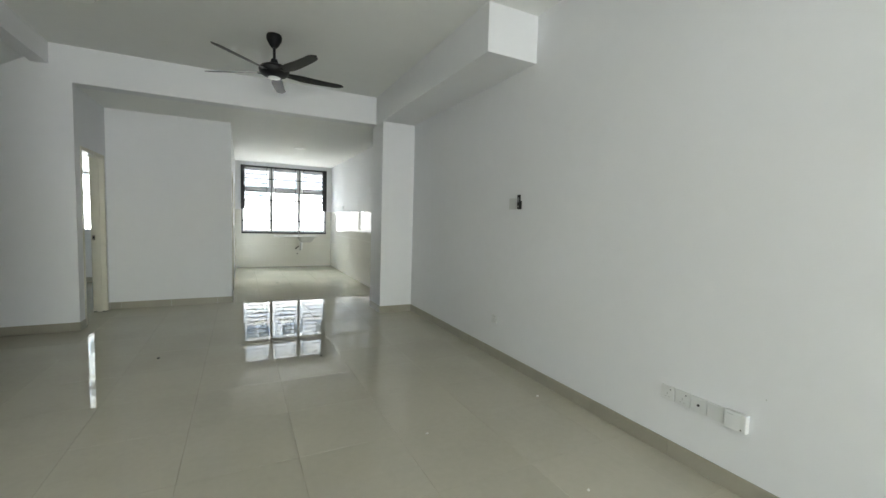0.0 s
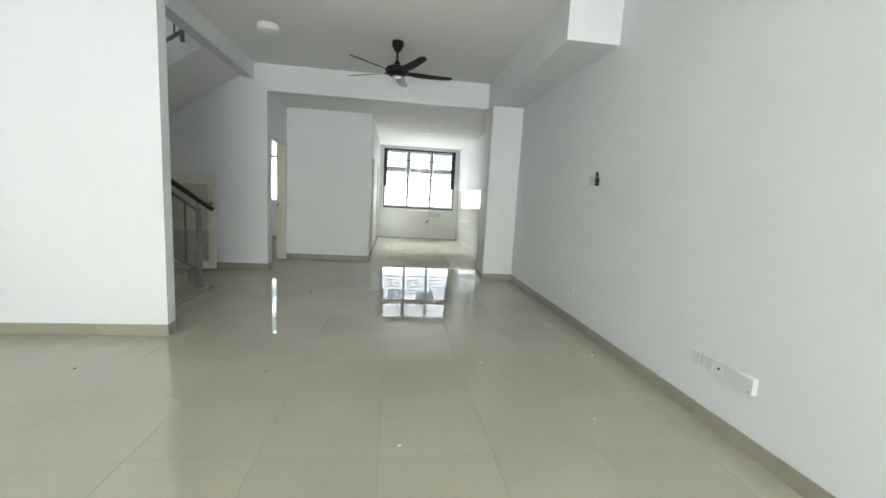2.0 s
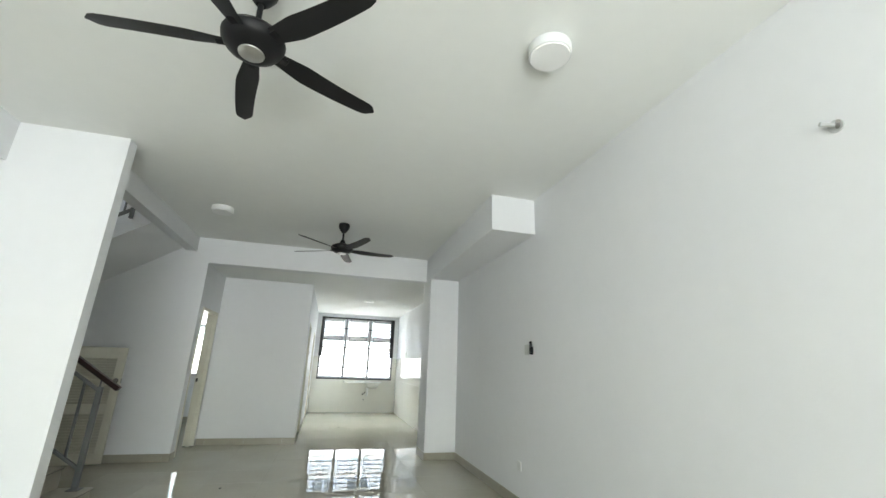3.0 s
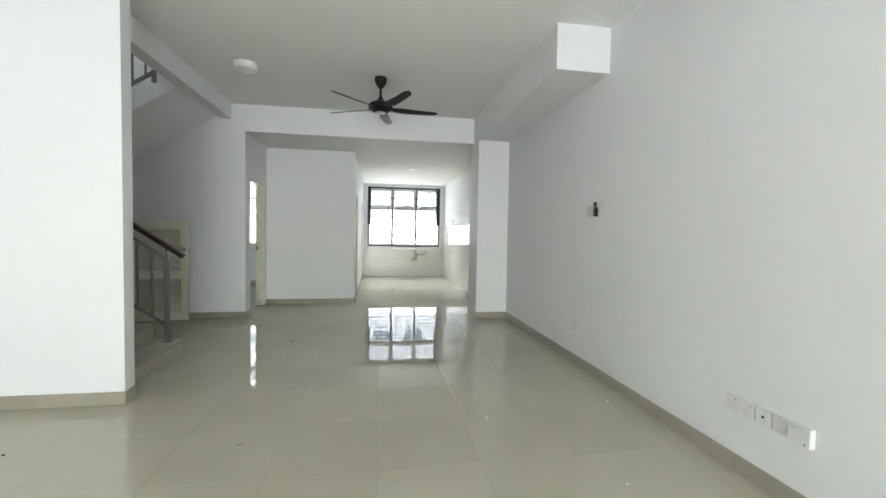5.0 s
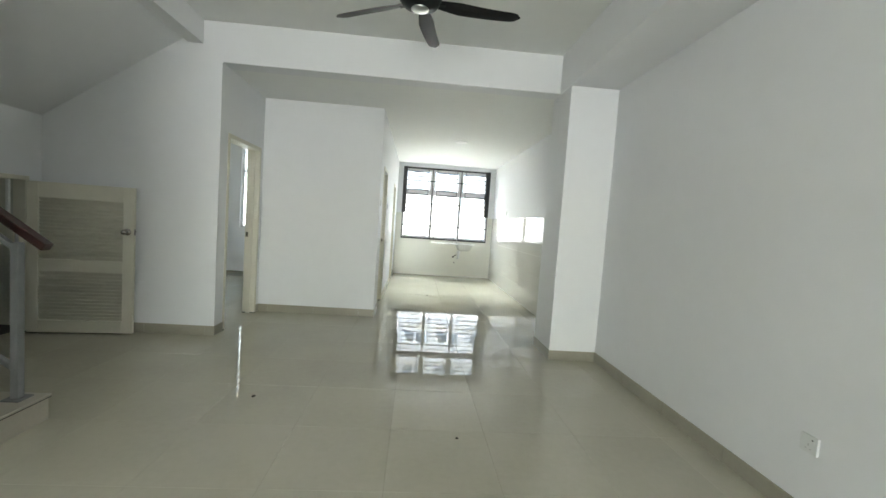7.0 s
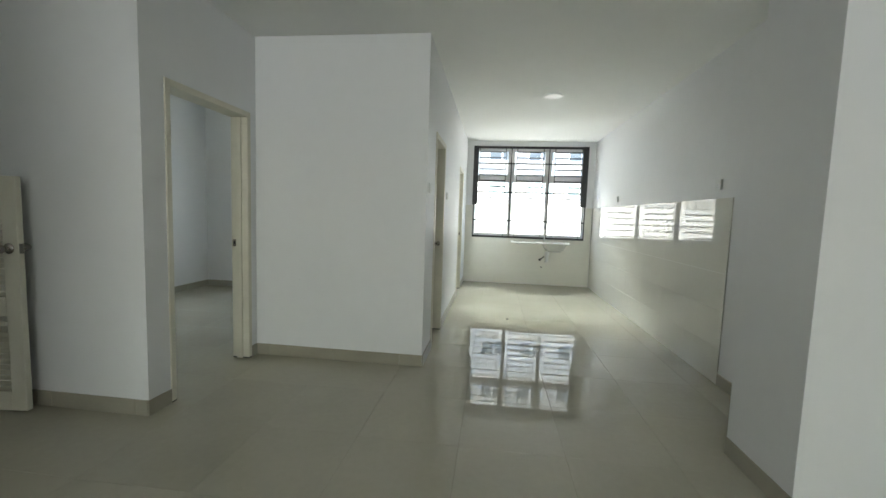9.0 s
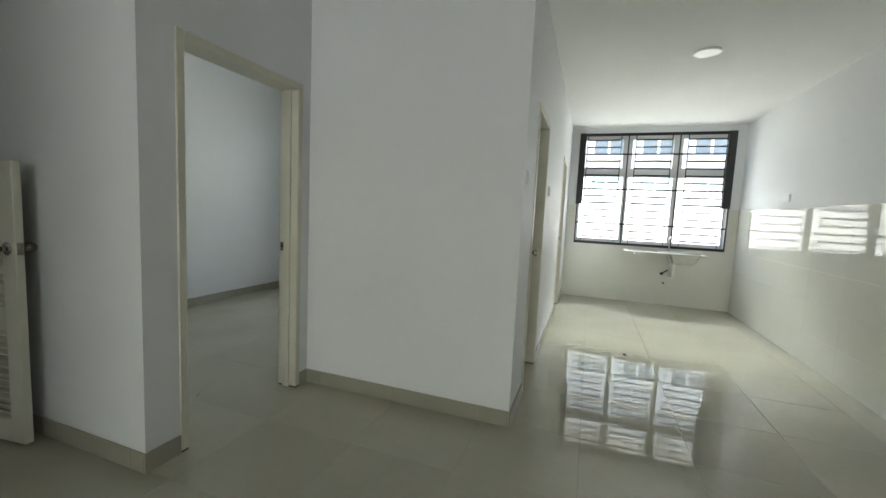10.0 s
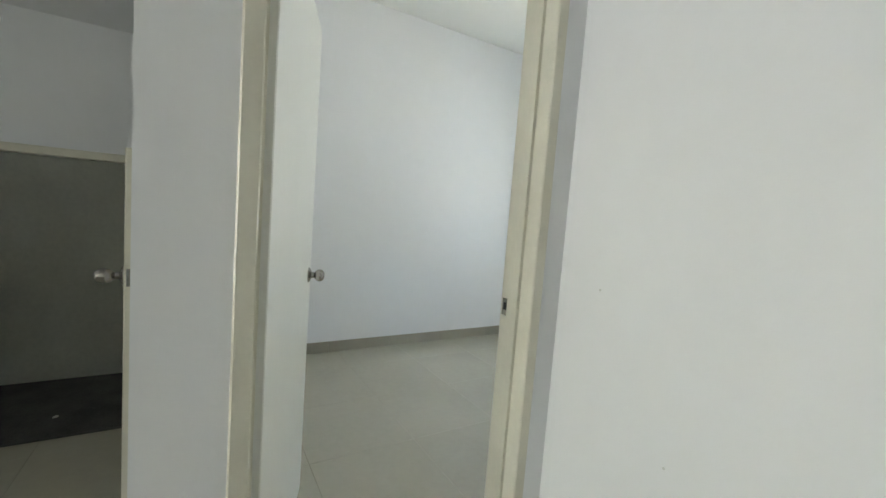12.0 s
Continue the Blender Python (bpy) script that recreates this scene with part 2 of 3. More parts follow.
# beams and the column
solo("beam_cross", box(XL, XR, YS, YS + 0.2, ZK, ZC), PAINT, "white beam across the room", "beam", "structure")
solo("beam_stairs", box(-1.80, -1.65, YL1, YS, 2.955, ZC + 0.14), PAINT, "white beam along the stair well", "beam", "structure")
solo("beam_left", box(-2.36, -2.17, YF, YL0, 2.83, ZC), PAINT, "white beam over the front of the living room", "beam", "structure")
solo("beam_right", box(2.015, XR, 3.12, YS, 2.785, ZC), PAINT, "white boxed beam along the wall and ceiling", "beam", "structure")
solo("column", box(2.03, XR, 5.875, 6.39, 0, ZK - 0.004), PAINT, "white square column against the wall", "column", "structure")


# ---- stairs ----
RISE, GO, X0, SY0, SY1 = 0.185, 0.271, -1.553, YL1, 4.37
STEP1 = 0.155                                # the first riser is lower
stairs = thing("staircase", "beige tiled staircase turning up behind the wall", "staircase", kind="structure")
for k in range(5):
    xa = X0 - GO * k
    xb = xa - GO if k < 4 else XP
    top = STEP1 + RISE * k
    part("step", box(xb, xa, SY0, SY1, max(0, top - RISE), top - 0.016), STEP, stairs)
    part("tread", box(xb, xa + 0.012, SY0, SY1 + 0.008, top - 0.016, top, 0.003), STEP, stairs, "beige tile tread with a thin nosing")
    part("nosing_strip", box(xa - 0.004, xa + 0.0125, SY0 + 0.002, SY1 + 0.006, top - 0.019, top - 0.016), DARK, stairs, "near-black strip under the nosing")
# winder block along the party wall up to the second flight
for k in range(4):
    y0 = SY1 + (5.0 - SY1) / 4 * k
    part("winder", box(XP, -3.26, y0, 5.0 if k == 3 else y0 + (5.0 - SY1) / 4, 0.7, STEP1 + RISE * (5 + k)), STEP, stairs)
# second flight with its sloped underside
SL, FLIGHT, UNDER = 0.665, 0.271, 2.12
bm = bmesh.new()
ya, yb = 4.96, YS
clean = [(-3.155, UNDER), (-1.80, UNDER + SL * 1.355), (-1.80, ZC + 0.14)]
z, x = ZC + 0.14, -1.80
for k in range(5):
    z -= 0.18
    clean.append((x - 0.002 * (k == 0), z))
    x -= FLIGHT
    clean.append((x, z))
fa = [bm.verts.new((px, ya, pz)) for px, pz in clean]
fb = [bm.verts.new((px, yb, pz)) for px, pz in clean]
bm.faces.new(fa)
bm.faces.new(fb[::-1])
for k in range(len(clean)):
    j = (k + 1) % len(clean)
    bm.faces.new((fa[k], fb[k], fb[j], fa[j]))
part("upper_flight", bm, PAINT, stairs, "white painted sloped underside of the upper flight")

# store under the stairs
SW = -3.155
SO = (5.10, 6.03, 0, 1.51)
wall("wall_store", "x", SW - 0.1, SW, SY1, YS, 0, 2.12, [SO], label="white wall of the store under the stairs")
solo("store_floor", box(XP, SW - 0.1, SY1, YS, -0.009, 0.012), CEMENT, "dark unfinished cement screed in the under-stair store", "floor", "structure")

solo("store_lining", box(XP + 0.0005, XP + 0.006, SY1, YS, 0.012, 2.1), SKIM, "bare grey skim-coated back wall of the store", "wall", "structure")
solo("store_lining", box(XP + 0.006, SW - 0.1, YS - 0.006, YS - 0.0005, 0.012, 2.1), SKIM, "bare grey skim-coated side wall of the store", "wall", "structure")

# railing of the first flight
rail = thing("stair_railing", "grey steel stair railing with a dark red timber handrail", "railing", pose(-1.655, 4.29, STEP1))


def along(x, h):
    """A point of the sloped rail line, h above the nosings."""
    return (x + 1.655, 0.0, (-x - 1.655) * RISE / GO + h)


slope = math.atan2(RISE, GO)
part("newel", box(-0.022, 0.022, -0.022, 0.022, 0, 0.905, 0.003), RAIL, rail)
part("base_plate", box(-0.05, 0.05, -0.05, 0.05, 0, 0.008, 0.002), RAIL, rail)


def bar(name, x1, x2, h, w, t, mat, label=""):
    a, b = Vector(along(x1, h)), Vector(along(x2, h))
    bm = bmesh.new()
    d = (b - a).length
    bm_box(bm, -d / 2, d / 2, -w / 2, w / 2, -t / 2, t / 2, 0.006, Matrix.Translation((a + b) / 2) @ Euler((0, slope, 0)).to_matrix().to_4x4(), 2)
    part(name, bm, mat, rail, label)


bar("handrail", -1.495, -3.2, 0.995, 0.062, 0.045, WOOD, "dark red timber handrail")
bar("top_rail", -1.655, -3.2, 0.865, 0.03, 0.03, RAIL)
bar("bottom_rail", -1.655, -3.2, 0.17, 0.03, 0.03, RAIL)
for k in range(10):
    if k == 3:
        continue
    x = -1.655 - 0.138 * (k + 1)
    a = along(x, 0.17)
    part("baluster", box(a[0] - 0.010, a[0] + 0.010, -0.010, 0.010, a[2], a[2] + 0.695), RAIL, rail)
for x in (-1.66, -2.222, -3.05):
    a = along(x, 0.865)
    part("rail_bracket", tube((a[0], 0, a[2] + 0.01), (a[0], 0, a[2] + 0.115), 0.008), RAIL, rail)
for x, step in ((-2.222, 2), (-3.05, 4)):
    a = along(x, 0.91)
    part("newel", box(a[0] - 0.022, a[0] + 0.022, -0.022, 0.022, RISE * step, a[2], 0.003), RAIL, rail)
    part("base_plate", box(a[0] - 0.05, a[0] + 0.05, -0.05, 0.05, RISE * step, RISE * step + 0.008, 0.002), RAIL, rail)

# railing of the upper flight
up = thing("upper_stair_railing", "dark grey steel railing along the upper stair flight", "railing", pose(-1.90, 4.945, 3.25))


def upbar(name, xa, xb, h, w):
    d = math.hypot(xb - xa, (xb - xa) * SL)
    bm = bmesh.new()
    bm_box(bm, -d / 2, d / 2, -w / 2, w / 2, -w / 2, w / 2, 0.003,
           Matrix.Translation(((xa + xb) / 2, 0, (xa + xb) / 2 * SL + h)) @ Euler((0, -math.atan(SL), 0)).to_matrix().to_4x4())
    part(name, bm, RAIL, up)


upbar("bottom_rail", -0.95, -0.18, 0.0, 0.035)
upbar("top_rail", -0.95, -0.18, 0.7, 0.035)
for k in range(6):
    x = -0.81 + 0.136 * k
    part("baluster", box(x - 0.009, x + 0.009, -0.009, 0.009, x * SL, x * SL + 0.7), RAIL, up)
part("newel", box(-0.97, -0.925, -0.022, 0.022, -0.76, 0.12, 0.003), RAIL, up)
part("wall_plate", box(-0.20, -0.16, -0.02, 0.02, -0.24, -0.10, 0.003), RAIL, up)


# ---- doors ----
def knob_set(parent, m, gap=0.036, grip=0.044):
    """Round knobs on both faces of a leaf; m puts the leaf's middle plane, z across it."""
    for sgn in (1, -1):
        prof = [(0.033, gap / 2), (0.033, gap / 2 + 0.003), (0.026, gap / 2 + 0.008), (0.014, gap / 2 + 0.013), (0.0125, gap / 2 + 0.024)]
        prof += [(0.0265 * math.sin(a) ** 0.8, gap / 2 + 0.024 + grip * (1 - math.cos(a)) / 2) for a in [0.55 + 0.32 * k for k in range(8)]]
        part("door_knob", lathe(prof, 20, m @ Matrix.Rotation(0 if sgn > 0 else math.pi, 4, "X")), STEEL, parent, "round brushed steel knob", True)


def door_frame(name, x0, x1, y0, y1, h, w, label):
    """Cream timber frame in an opening of a wall across x; the face strips stand a little proud."""
    fr = thing(name, label, "door frame", kind="structure")
    part("jamb", box(x0 - 0.008, x1 + 0.008, y0, y0 + w, 0.010, h, 0.004), FRAME, fr)
    part("jamb", box(x0 - 0.008, x1 + 0.008, y1 - w, y1, 0.010, h, 0.004), FRAME, fr)
    for ya in (y0, y1 - w):
        part("mortar_bed", box(x0 - 0.004, x1 + 0.004, ya + 0.003, ya + w - 0.003, 0.0005, 0.010), CEMENT, fr, "rough cement under the jamb")
    part("head", box(x0 - 0.008, x1 + 0.008, y0 + w, y1 - w, h - w, h, 0.004), FRAME, fr)
    return fr


bf = door_frame("door_frame_bedroom", XL - 0.14, XL, DOOR_Y0, DOOR_Y1, DOOR_Z, 0.045, "cream painted timber frame of the bedroom door")
part("door_stop", box(XL - 0.10, XL - 0.05, DOOR_Y1 - 0.057, DOOR_Y1 - 0.045, 0.004, DOOR_Z - 0.045), FRAME, bf)
part("door_stop", box(XL - 0.10, XL - 0.05, DOOR_Y0 + 0.045, DOOR_Y0 + 0.057, 0.004, DOOR_Z - 0.045), FRAME, bf)
part("strike_plate", box(XL - 0.135, XL - 0.105, DOOR_Y1 - 0.0475, DOOR_Y1 - 0.045, 0.99, 1.05), STEEL, bf, "small steel strike plate")
# Raised black plate; the shade inside the hole is put into its colour.
part("strike_hole_mark", box(XL - 0.128, XL - 0.112, DOOR_Y1 - 0.0485, DOOR_Y1 - 0.0475, 1.01, 1.035), DARK, bf)

bd = thing("door_1", "white flush bedroom door standing open", "door", pose(XL - 0.14, DOOR_Y0 + 0.05, 0.008, 0, 0, 160), kind="structure")
part("leaf", box(0.004, 0.806, -0.038, 0.0, 0, 2.065, 0.003), DOORW, bd)
knob_set(bd, pose(0.745, -0.019, 1.015, 90, 0, 0), 0.038)
part("latch_plate", box(0.8055, 0.8075, -0.031, -0.007, 0.985, 1.045), STEEL, bd)
for z in (0.2, 1.0, 1.85):
    part("hinge", tube((0.0, -0.006, z), (0.0, -0.006, z + 0.09), 0.007, 8), STEEL, bd)

# louvred door of the store, open against the wall behind it
sf = door_frame("door_frame_store", SW - 0.1, SW, SO[0], SO[1], SO[3] + 0.0, 0.04, "cream painted frame of the under-stair door")
sd = thing("louvred_door", "cream painted louvred under-stair door standing open", "door", pose(SW + 0.045, 5.972, 0.012, 0, 0, 6.2))
LW, LH, ST = 0.91, 1.455, 0.095
part("stile", box(0, ST, -0.019, 0.019, 0, LH, 0.003), CREAMDOOR, sd)
part("stile", box(LW - ST, LW, -0.019, 0.019, 0, LH, 0.003), CREAMDOOR, sd)
for z0, z1 in ((0, 0.12), (0.60, 0.72), (LH - 0.15, LH)):
    part("rail", box(ST, LW - ST, -0.019, 0.019, z0, z1, 0.002), CREAMDOOR, sd)
for z0, z1 in ((0.12, 0.60), (0.72, LH - 0.15)):
    n = round((z1 - z0) / 0.034)
    for k in range(n):
        z = z0 + (k + 0.5) * (z1 - z0) / n
        part("slat", box(ST, LW - ST, -0.0225, 0.0225, -0.003, 0.003, 0, Matrix.Translation((0, 0, z)) @ Euler((radians(-57), 0, 0)).to_matrix().to_4x4()), CREAMDOOR, sd)
knob_set(sd, pose(LW - 0.055, 0, 1.02, 90, 0, 0), 0.04, 0.058)
part("latch_plate", box(LW - 0.001, LW + 0.002, -0.012, 0.012, 0.99, 1.05), STEEL, sd)
solo("store_conduit", box(SW - 0.122, SW - 0.094, 5.933, 5.957, 1.12, 1.468, 0.003), PLASTIC, "short white plastic conduit in the store", "conduit")

for nm, (ka, kb), lab in (("door_2", KD1, "closed cream kitchen side door in its frame"), ("door_3", KD2, "closed cream rear side door in its frame")):
    fr = door_frame("door_frame_kitchen", -0.06, 0.07, ka, kb, 2.1, 0.05, "cream painted timber frame in the kitchen wall")
    d = thing(nm, lab, "door", kind="structure")
    part("leaf", box(-0.052, -0.014, ka + 0.052, kb - 0.052, 0.01, 2.045, 0.002), CREAMDOOR, d)
    knob_set(d, pose(-0.033, kb - 0.11, 1.0, 0, 90, 0), 0.038)


# ---- kitchen window ----
kw = thing("window_1", "wide aluminium kitchen window of three bays", "window", kind="structure")
cw = (KW[1] - KW[0]) / 3
ZT = 2.03
part("frame", box(KW[0], KW[1], YK + 0.05, YK + 0.10, KW[2], KW[2] + 0.045, 0.002), ALU, kw)
part("frame", box(KW[0], KW[1], YK + 0.05, YK + 0.10, KW[3] - 0.045, KW[3], 0.002), ALU, kw)
part("transom", box(KW[0], KW[1], YK + 0.052, YK + 0.098, ZT, ZT + 0.065, 0.002), ALU, kw)
for k in range(4):
    x = KW[0] + cw * k
    x0, x1 = max(KW[0], x - 0.015), min(KW[1], x + 0.015)
    part("mullion", box(x0, x1, YK + 0.051, YK + 0.099, KW[2] + 0.045, ZT, 0.002), ALU, kw)
    part("mullion", box(x0, x1, YK + 0.051, YK + 0.099, ZT + 0.065, KW[3] - 0.045, 0.002), ALU, kw)
for k in range(3):
    xa, xb = KW[0] + cw * k + 0.015, KW[0] + cw * (k + 1) - 0.015
    for z0, z1, f in ((KW[2] + 0.045, ZT, 0.022), (ZT + 0.065, KW[3] - 0.045, 0.052)):
        part("sash", box(xa, xa + f, YK + 0.06, YK + 0.085, z0, z1, 0.002), ALU, kw)
        part("sash", box(xb - f, xb, YK + 0.06, YK + 0.085, z0, z1, 0.002), ALU, kw)
        part("sash", box(xa + f, xb - f, YK + 0.06, YK + 0.085, z0, z0 + f, 0.002), ALU, kw)
        part("sash", box(xa + f, xb - f, YK + 0.06, YK + 0.085, z1 - f, z1, 0.002), ALU, kw)
        p = part("pane", box(xa + f, xb - f, YK + 0.07, YK + 0.075, z0 + f, z1 - f), GLASS, kw)
        p.visible_shadow = False

gr = thing("window_grille", "black painted steel security grille inside the window", "window grille")
GX0, GX1, GZ0, GZ1, GY = 0.215, 2.375, 0.915, 2.69, YK - 0.04
part("frame_bar", box(GX0, GX1, GY, GY + 0.022, GZ1 - 0.045, GZ1, 0.002), GRILLE, gr)
part("frame_bar", box(GX0, GX1, GY, GY + 0.022, GZ0 - 0.01, GZ0 + 0.03, 0.002), GRILLE, gr)
part("frame_bar", box(GX0 - 0.015, GX0 + 0.085, GY - 0.004, GY + 0.04, 1.55, GZ1 + 0.004, 0.002), GRILLE, gr)
part("frame_bar", box(GX1 - 0.095, GX1 + 0.01, GY - 0.004, GY + 0.04, 1.55, GZ1 + 0.004, 0.002), GRILLE, gr)
part("frame_bar", box(GX0, GX0 + 0.02, GY, GY + 0.022, GZ0 + 0.025, 1.55), GRILLE, gr)
part("frame_bar", box(GX1 - 0.02, GX1, GY, GY + 0.022, GZ0 + 0.025, 1.55), GRILLE, gr)
gw = (GX1 - GX0) / 3
for k in (1, 2):
    x = GX0 + gw * k
    part("upright", box(x - 0.009, x + 0.009, GY + 0.004, GY + 0.018, GZ0 + 0.025, GZ1 - 0.03), GRILLE, gr)
for i in range(1, 16):
    z = GZ1 - (GZ1 - GZ0) * i / 16
    if i in (3, 8, 13):
        part("cross_bar", box(GX0 + 0.02, GX1 - 0.02, GY - 0.003, GY + 0.003, z - 0.0125, z + 0.0125), GRILLE, gr)
    else:
        for k in range(3):
            xa, xb = GX0 + gw * (k + 0.15), GX0 + gw * (k + 0.85)
            part("short_bar", box(xa, xb, GY + 0.004, GY + 0.014, z - 0.012, z + 0.012), GRILLE, gr)
for k in range(3):
    for f in (0.15, 0.85):
        x = GX0 + gw * (k + f)
        part("upright", box(x - 0.007, x + 0.007, GY + 0.004, GY + 0.014, 1.74, GZ1 - 0.03), GRILLE, gr)
        # Thinner below: outdoor glare eating the bars is put into their shape.
        part("upright", box(x - 0.004, x + 0.004, GY + 0.005, GY + 0.013, GZ0 + 0.025, 1.74), GRILLE, gr)

# bedroom window
bw = thing("window_2", "aluminium bedroom window with a top light", "window", kind="structure")
y0, y1 = YBED + 0.04, YBED + 0.09
for a in ((BW[0], BW[0] + 0.045, BW[2], BW[3]), (BW[1] - 0.045, BW[1], BW[2], BW[3]), (-2.345, -2.305, BW[2] + 0.045, BW[3] - 0.045),
          (BW[0] + 0.045, BW[1] - 0.045, BW[2], BW[2] + 0.045), (BW[0] + 0.045, BW[1] - 0.045, BW[3] - 0.045, BW[3])):
    part("frame", box(a[0], a[1], y0, y1, a[2], a[3], 0.002), ALU, bw)
for xa, xb in ((BW[0] + 0.045, -2.345), (-2.305, BW[1] - 0.045)):
    part("transom", box(xa, xb, y0, y1, 2.08, 2.13, 0.002), ALU, bw)
    for za, zb in ((BW[2] + 0.045, 2.08), (2.13, BW[3] - 0.045)):
        part("pane", box(xa, xb, y0 + 0.02, y0 + 0.025, za, zb), GLASS, bw).visible_shadow = False


# ---- sink ----
sink = thing("kitchen_sink", "stainless steel sink with drainer mounted under the window", "sink", pose(0.98, 11.58, 0.86))
part("drainer", box(0, 0.54, 0, 0.42, -0.022, 0.0, 0.006), STAIN, sink)
bm = bmesh.new()
bm_box(bm, 0.54, 1.08, 0, 0.05, -0.022, 0, 0.004)
bm_box(bm, 0.54, 1.08, 0.37, 0.42, -0.022, 0, 0.004)
bm_box(bm, 0.54, 0.60, 0.05, 0.37, -0.022, 0)
bm_box(bm, 1.03, 1.08, 0.05, 0.37, -0.022, 0)
part("rim", bm, STAIN, sink)
bm = bmesh.new()
bmesh.ops.create_cone(bm, cap_ends=True, segments=4, radius1=0.2, radius2=0.30, depth=0.15,
                      matrix=pose(0.815, 0.21, -0.10, 0, 0, 45))
top = [f for f in bm.faces if f.normal.z > 0.9]
bmesh.ops.delete(bm, geom=top, context="FACES")
bmesh.ops.scale(bm, vec=(1, 0.78, 1), verts=bm.verts, space=Matrix.Translation((-0.815, -0.21, 0)))
bmesh.ops.bevel(bm, geom=[e for e in bm.edges if not e.is_boundary], offset=0.03, segments=3, affect="EDGES")
bowl = part("bowl", bm, STAIN, sink, "pressed stainless bowl", True)
for k in range(7):
    part("drainer_rib", box(0.06, 0.48, 0.08 + 0.045 * k, 0.088 + 0.045 * k, 0.0, 0.003), STAIN, sink)
part("waste_pipe", tube((0.70, 0.25, -0.175), (0.70, 0.25, -0.235), 0.045, 16), PLASTIC, sink, "white plastic waste trap", True)
part("trap", tube((0.70, 0.25, -0.235), (0.70, 0.25, -0.37), 0.032, 16, 0.028), PLASTIC, sink, "", True)
for x in (0.15, 0.95):
    part("bracket", box(x, x + 0.025, 0.02, 0.47, -0.05, -0.022), STAIN, sink)
tap = thing("tap", "slim chrome kitchen tap above the sink", "tap", pose(1.63, 11.96, 0.86))
part("stem", tube((0, 0, 0), (0, 0, 0.22), 0.011, 12), STAIN, tap, "", True)
part("spout", tube((0, 0, 0.21), (0, -0.16, 0.24), 0.009, 12), STAIN, tap, "", True)
part("handle", tube((0, 0, 0.22), (0.05, 0.0, 0.25), 0.006, 8), STAIN, tap)
for nm, (x, z), r, lab in (("stop_valve", (1.565, 0.505), 0.018, "small black stop valve on the kitchen wall"), ("pipe_stub", (1.60, 0.36), 0.012, "small capped black pipe stub")):
    v = thing(nm, lab, "valve", pose(x, YK - 0.009, z))
    part("body", tube((0, 0, 0), (0, -0.09, 0), r, 12), BLACK, v, "", True)
    if nm == "stop_valve":
        part("lever", tube((-0.02, -0.075, -0.01), (0.08, -0.085, 0.07), 0.010, 8), BLACK, v)
solo("outlet_pipe", tube((1.68, 11.83, 0.51), (1.68, YK - 0.009, 0.47), 0.022, 12), PLASTIC, "white plastic outlet pipe behind the trap", "pipe")


# ---- fans ----
def fan(label, at, turn):
    f = thing("ceiling_fan", label, "ceiling fan", pose(*at, 0, 0, turn), group="ceiling fans")
    part("canopy", lathe([(0.03, 0.0), (0.068, 0.0), (0.074, -0.02), (0.07, -0.055), (0.045, -0.10), (0.024, -0.125)]), BLACK, f, "", True)
    part("rod", tube((0, 0, -0.12), (0, 0, -0.245), 0.0135, 14), BLACK, f, "", True)
    part("motor", lathe([(0.016, -0.225), (0.030, -0.24), (0.040, -0.275), (0.09, -0.293), (0.132, -0.315), (0.146, -0.338), (0.142, -0.362),
                         (0.122, -0.388), (0.09, -0.405), (0.055, -0.416)]), BLACK, f, "", True)
    part("cap", lathe([(0.060, -0.412), (0.058, -0.420), (0.032, -0.427), (0.0, -0.429)]), STAIN, f, "silver cap under the motor", True)
    bm = bmesh.new()
    prev = None
    N = 20
    for k in range(N + 1):
        u = k / N
        r = 0.10 + 0.615 * u
        w = 0.034 + 0.028 * min(1, u / 0.28) - 0.016 * u
        if u > 0.88:
            w *= math.sqrt(max(0.02, 1 - ((u - 0.88) / 0.12) ** 2))
        zc = -0.366 + 0.008 * u * u
        tw = -radians(17 - 7 * u)
        ring = []
        for sx, sz in ((-1, 0), (-0.5, 0.0035), (0.5, 0.0035), (1, 0), (0.5, -0.0025), (-0.5, -0.0025)):
            y = sx * w + 0.018 * math.sin(u * 2.4)
            ring.append(bm.verts.new((r, y * math.cos(tw), zc + y * math.sin(tw) + sz)))
        if prev:
            for j in range(6):
                bm.faces.new((prev[j], prev[(j + 1) % 6], ring[(j + 1) % 6], ring[j]))
        else:
            bm.faces.new(ring[::-1])
        prev = ring
    bm.faces.new(prev)
    me = mesh_of("blade", bm, BLADE, True)
    arm = mesh_of("blade_arm", box(0.09, 0.17, -0.022, 0.022, -0.373, -0.361, 0.003), BLACK)
    for k in range(5):
        b = new("blade", me)
        b.parent = f
        b.matrix_basis = pose(0, 0, 0, 0, 0, 72 * k)
        a = new("blade_arm", arm)
        a.parent = b
    return f


fan("black five-blade ceiling fan with satin blades, near the beam", (0.505, 4.71, ZC), 6)
fan("black five-blade ceiling fan at the front of the room", (-0.03, 1.13, ZC), 30)


def round_light(at, r, h, label):
    o = thing("ceiling_light", label, "ceiling light", pose(*at), group="round ceiling lights")
    part("housing", lathe([(r, 0), (r, -h * 0.7), (r * 0.97, -h)], 40), PLASTIC, o, "", True)
    part("diffuser", lathe([(r * 0.93, -h + 0.002), (r * 0.9, -h - 0.006), (0.0, -h - 0.01)], 40), DIFF, o, "", True)


round_light((-0.985, 4.62, ZC), 0.125, 0.06, "round white surface-mounted ceiling light, switched off")
round_light((1.54, 1.07, ZC), 0.125, 0.06, "round white surface-mounted ceiling light, switched off")
round_light((1.285, 9.05, ZK), 0.11, 0.012, "round white slim downlight in the kitchen ceiling, switched off")


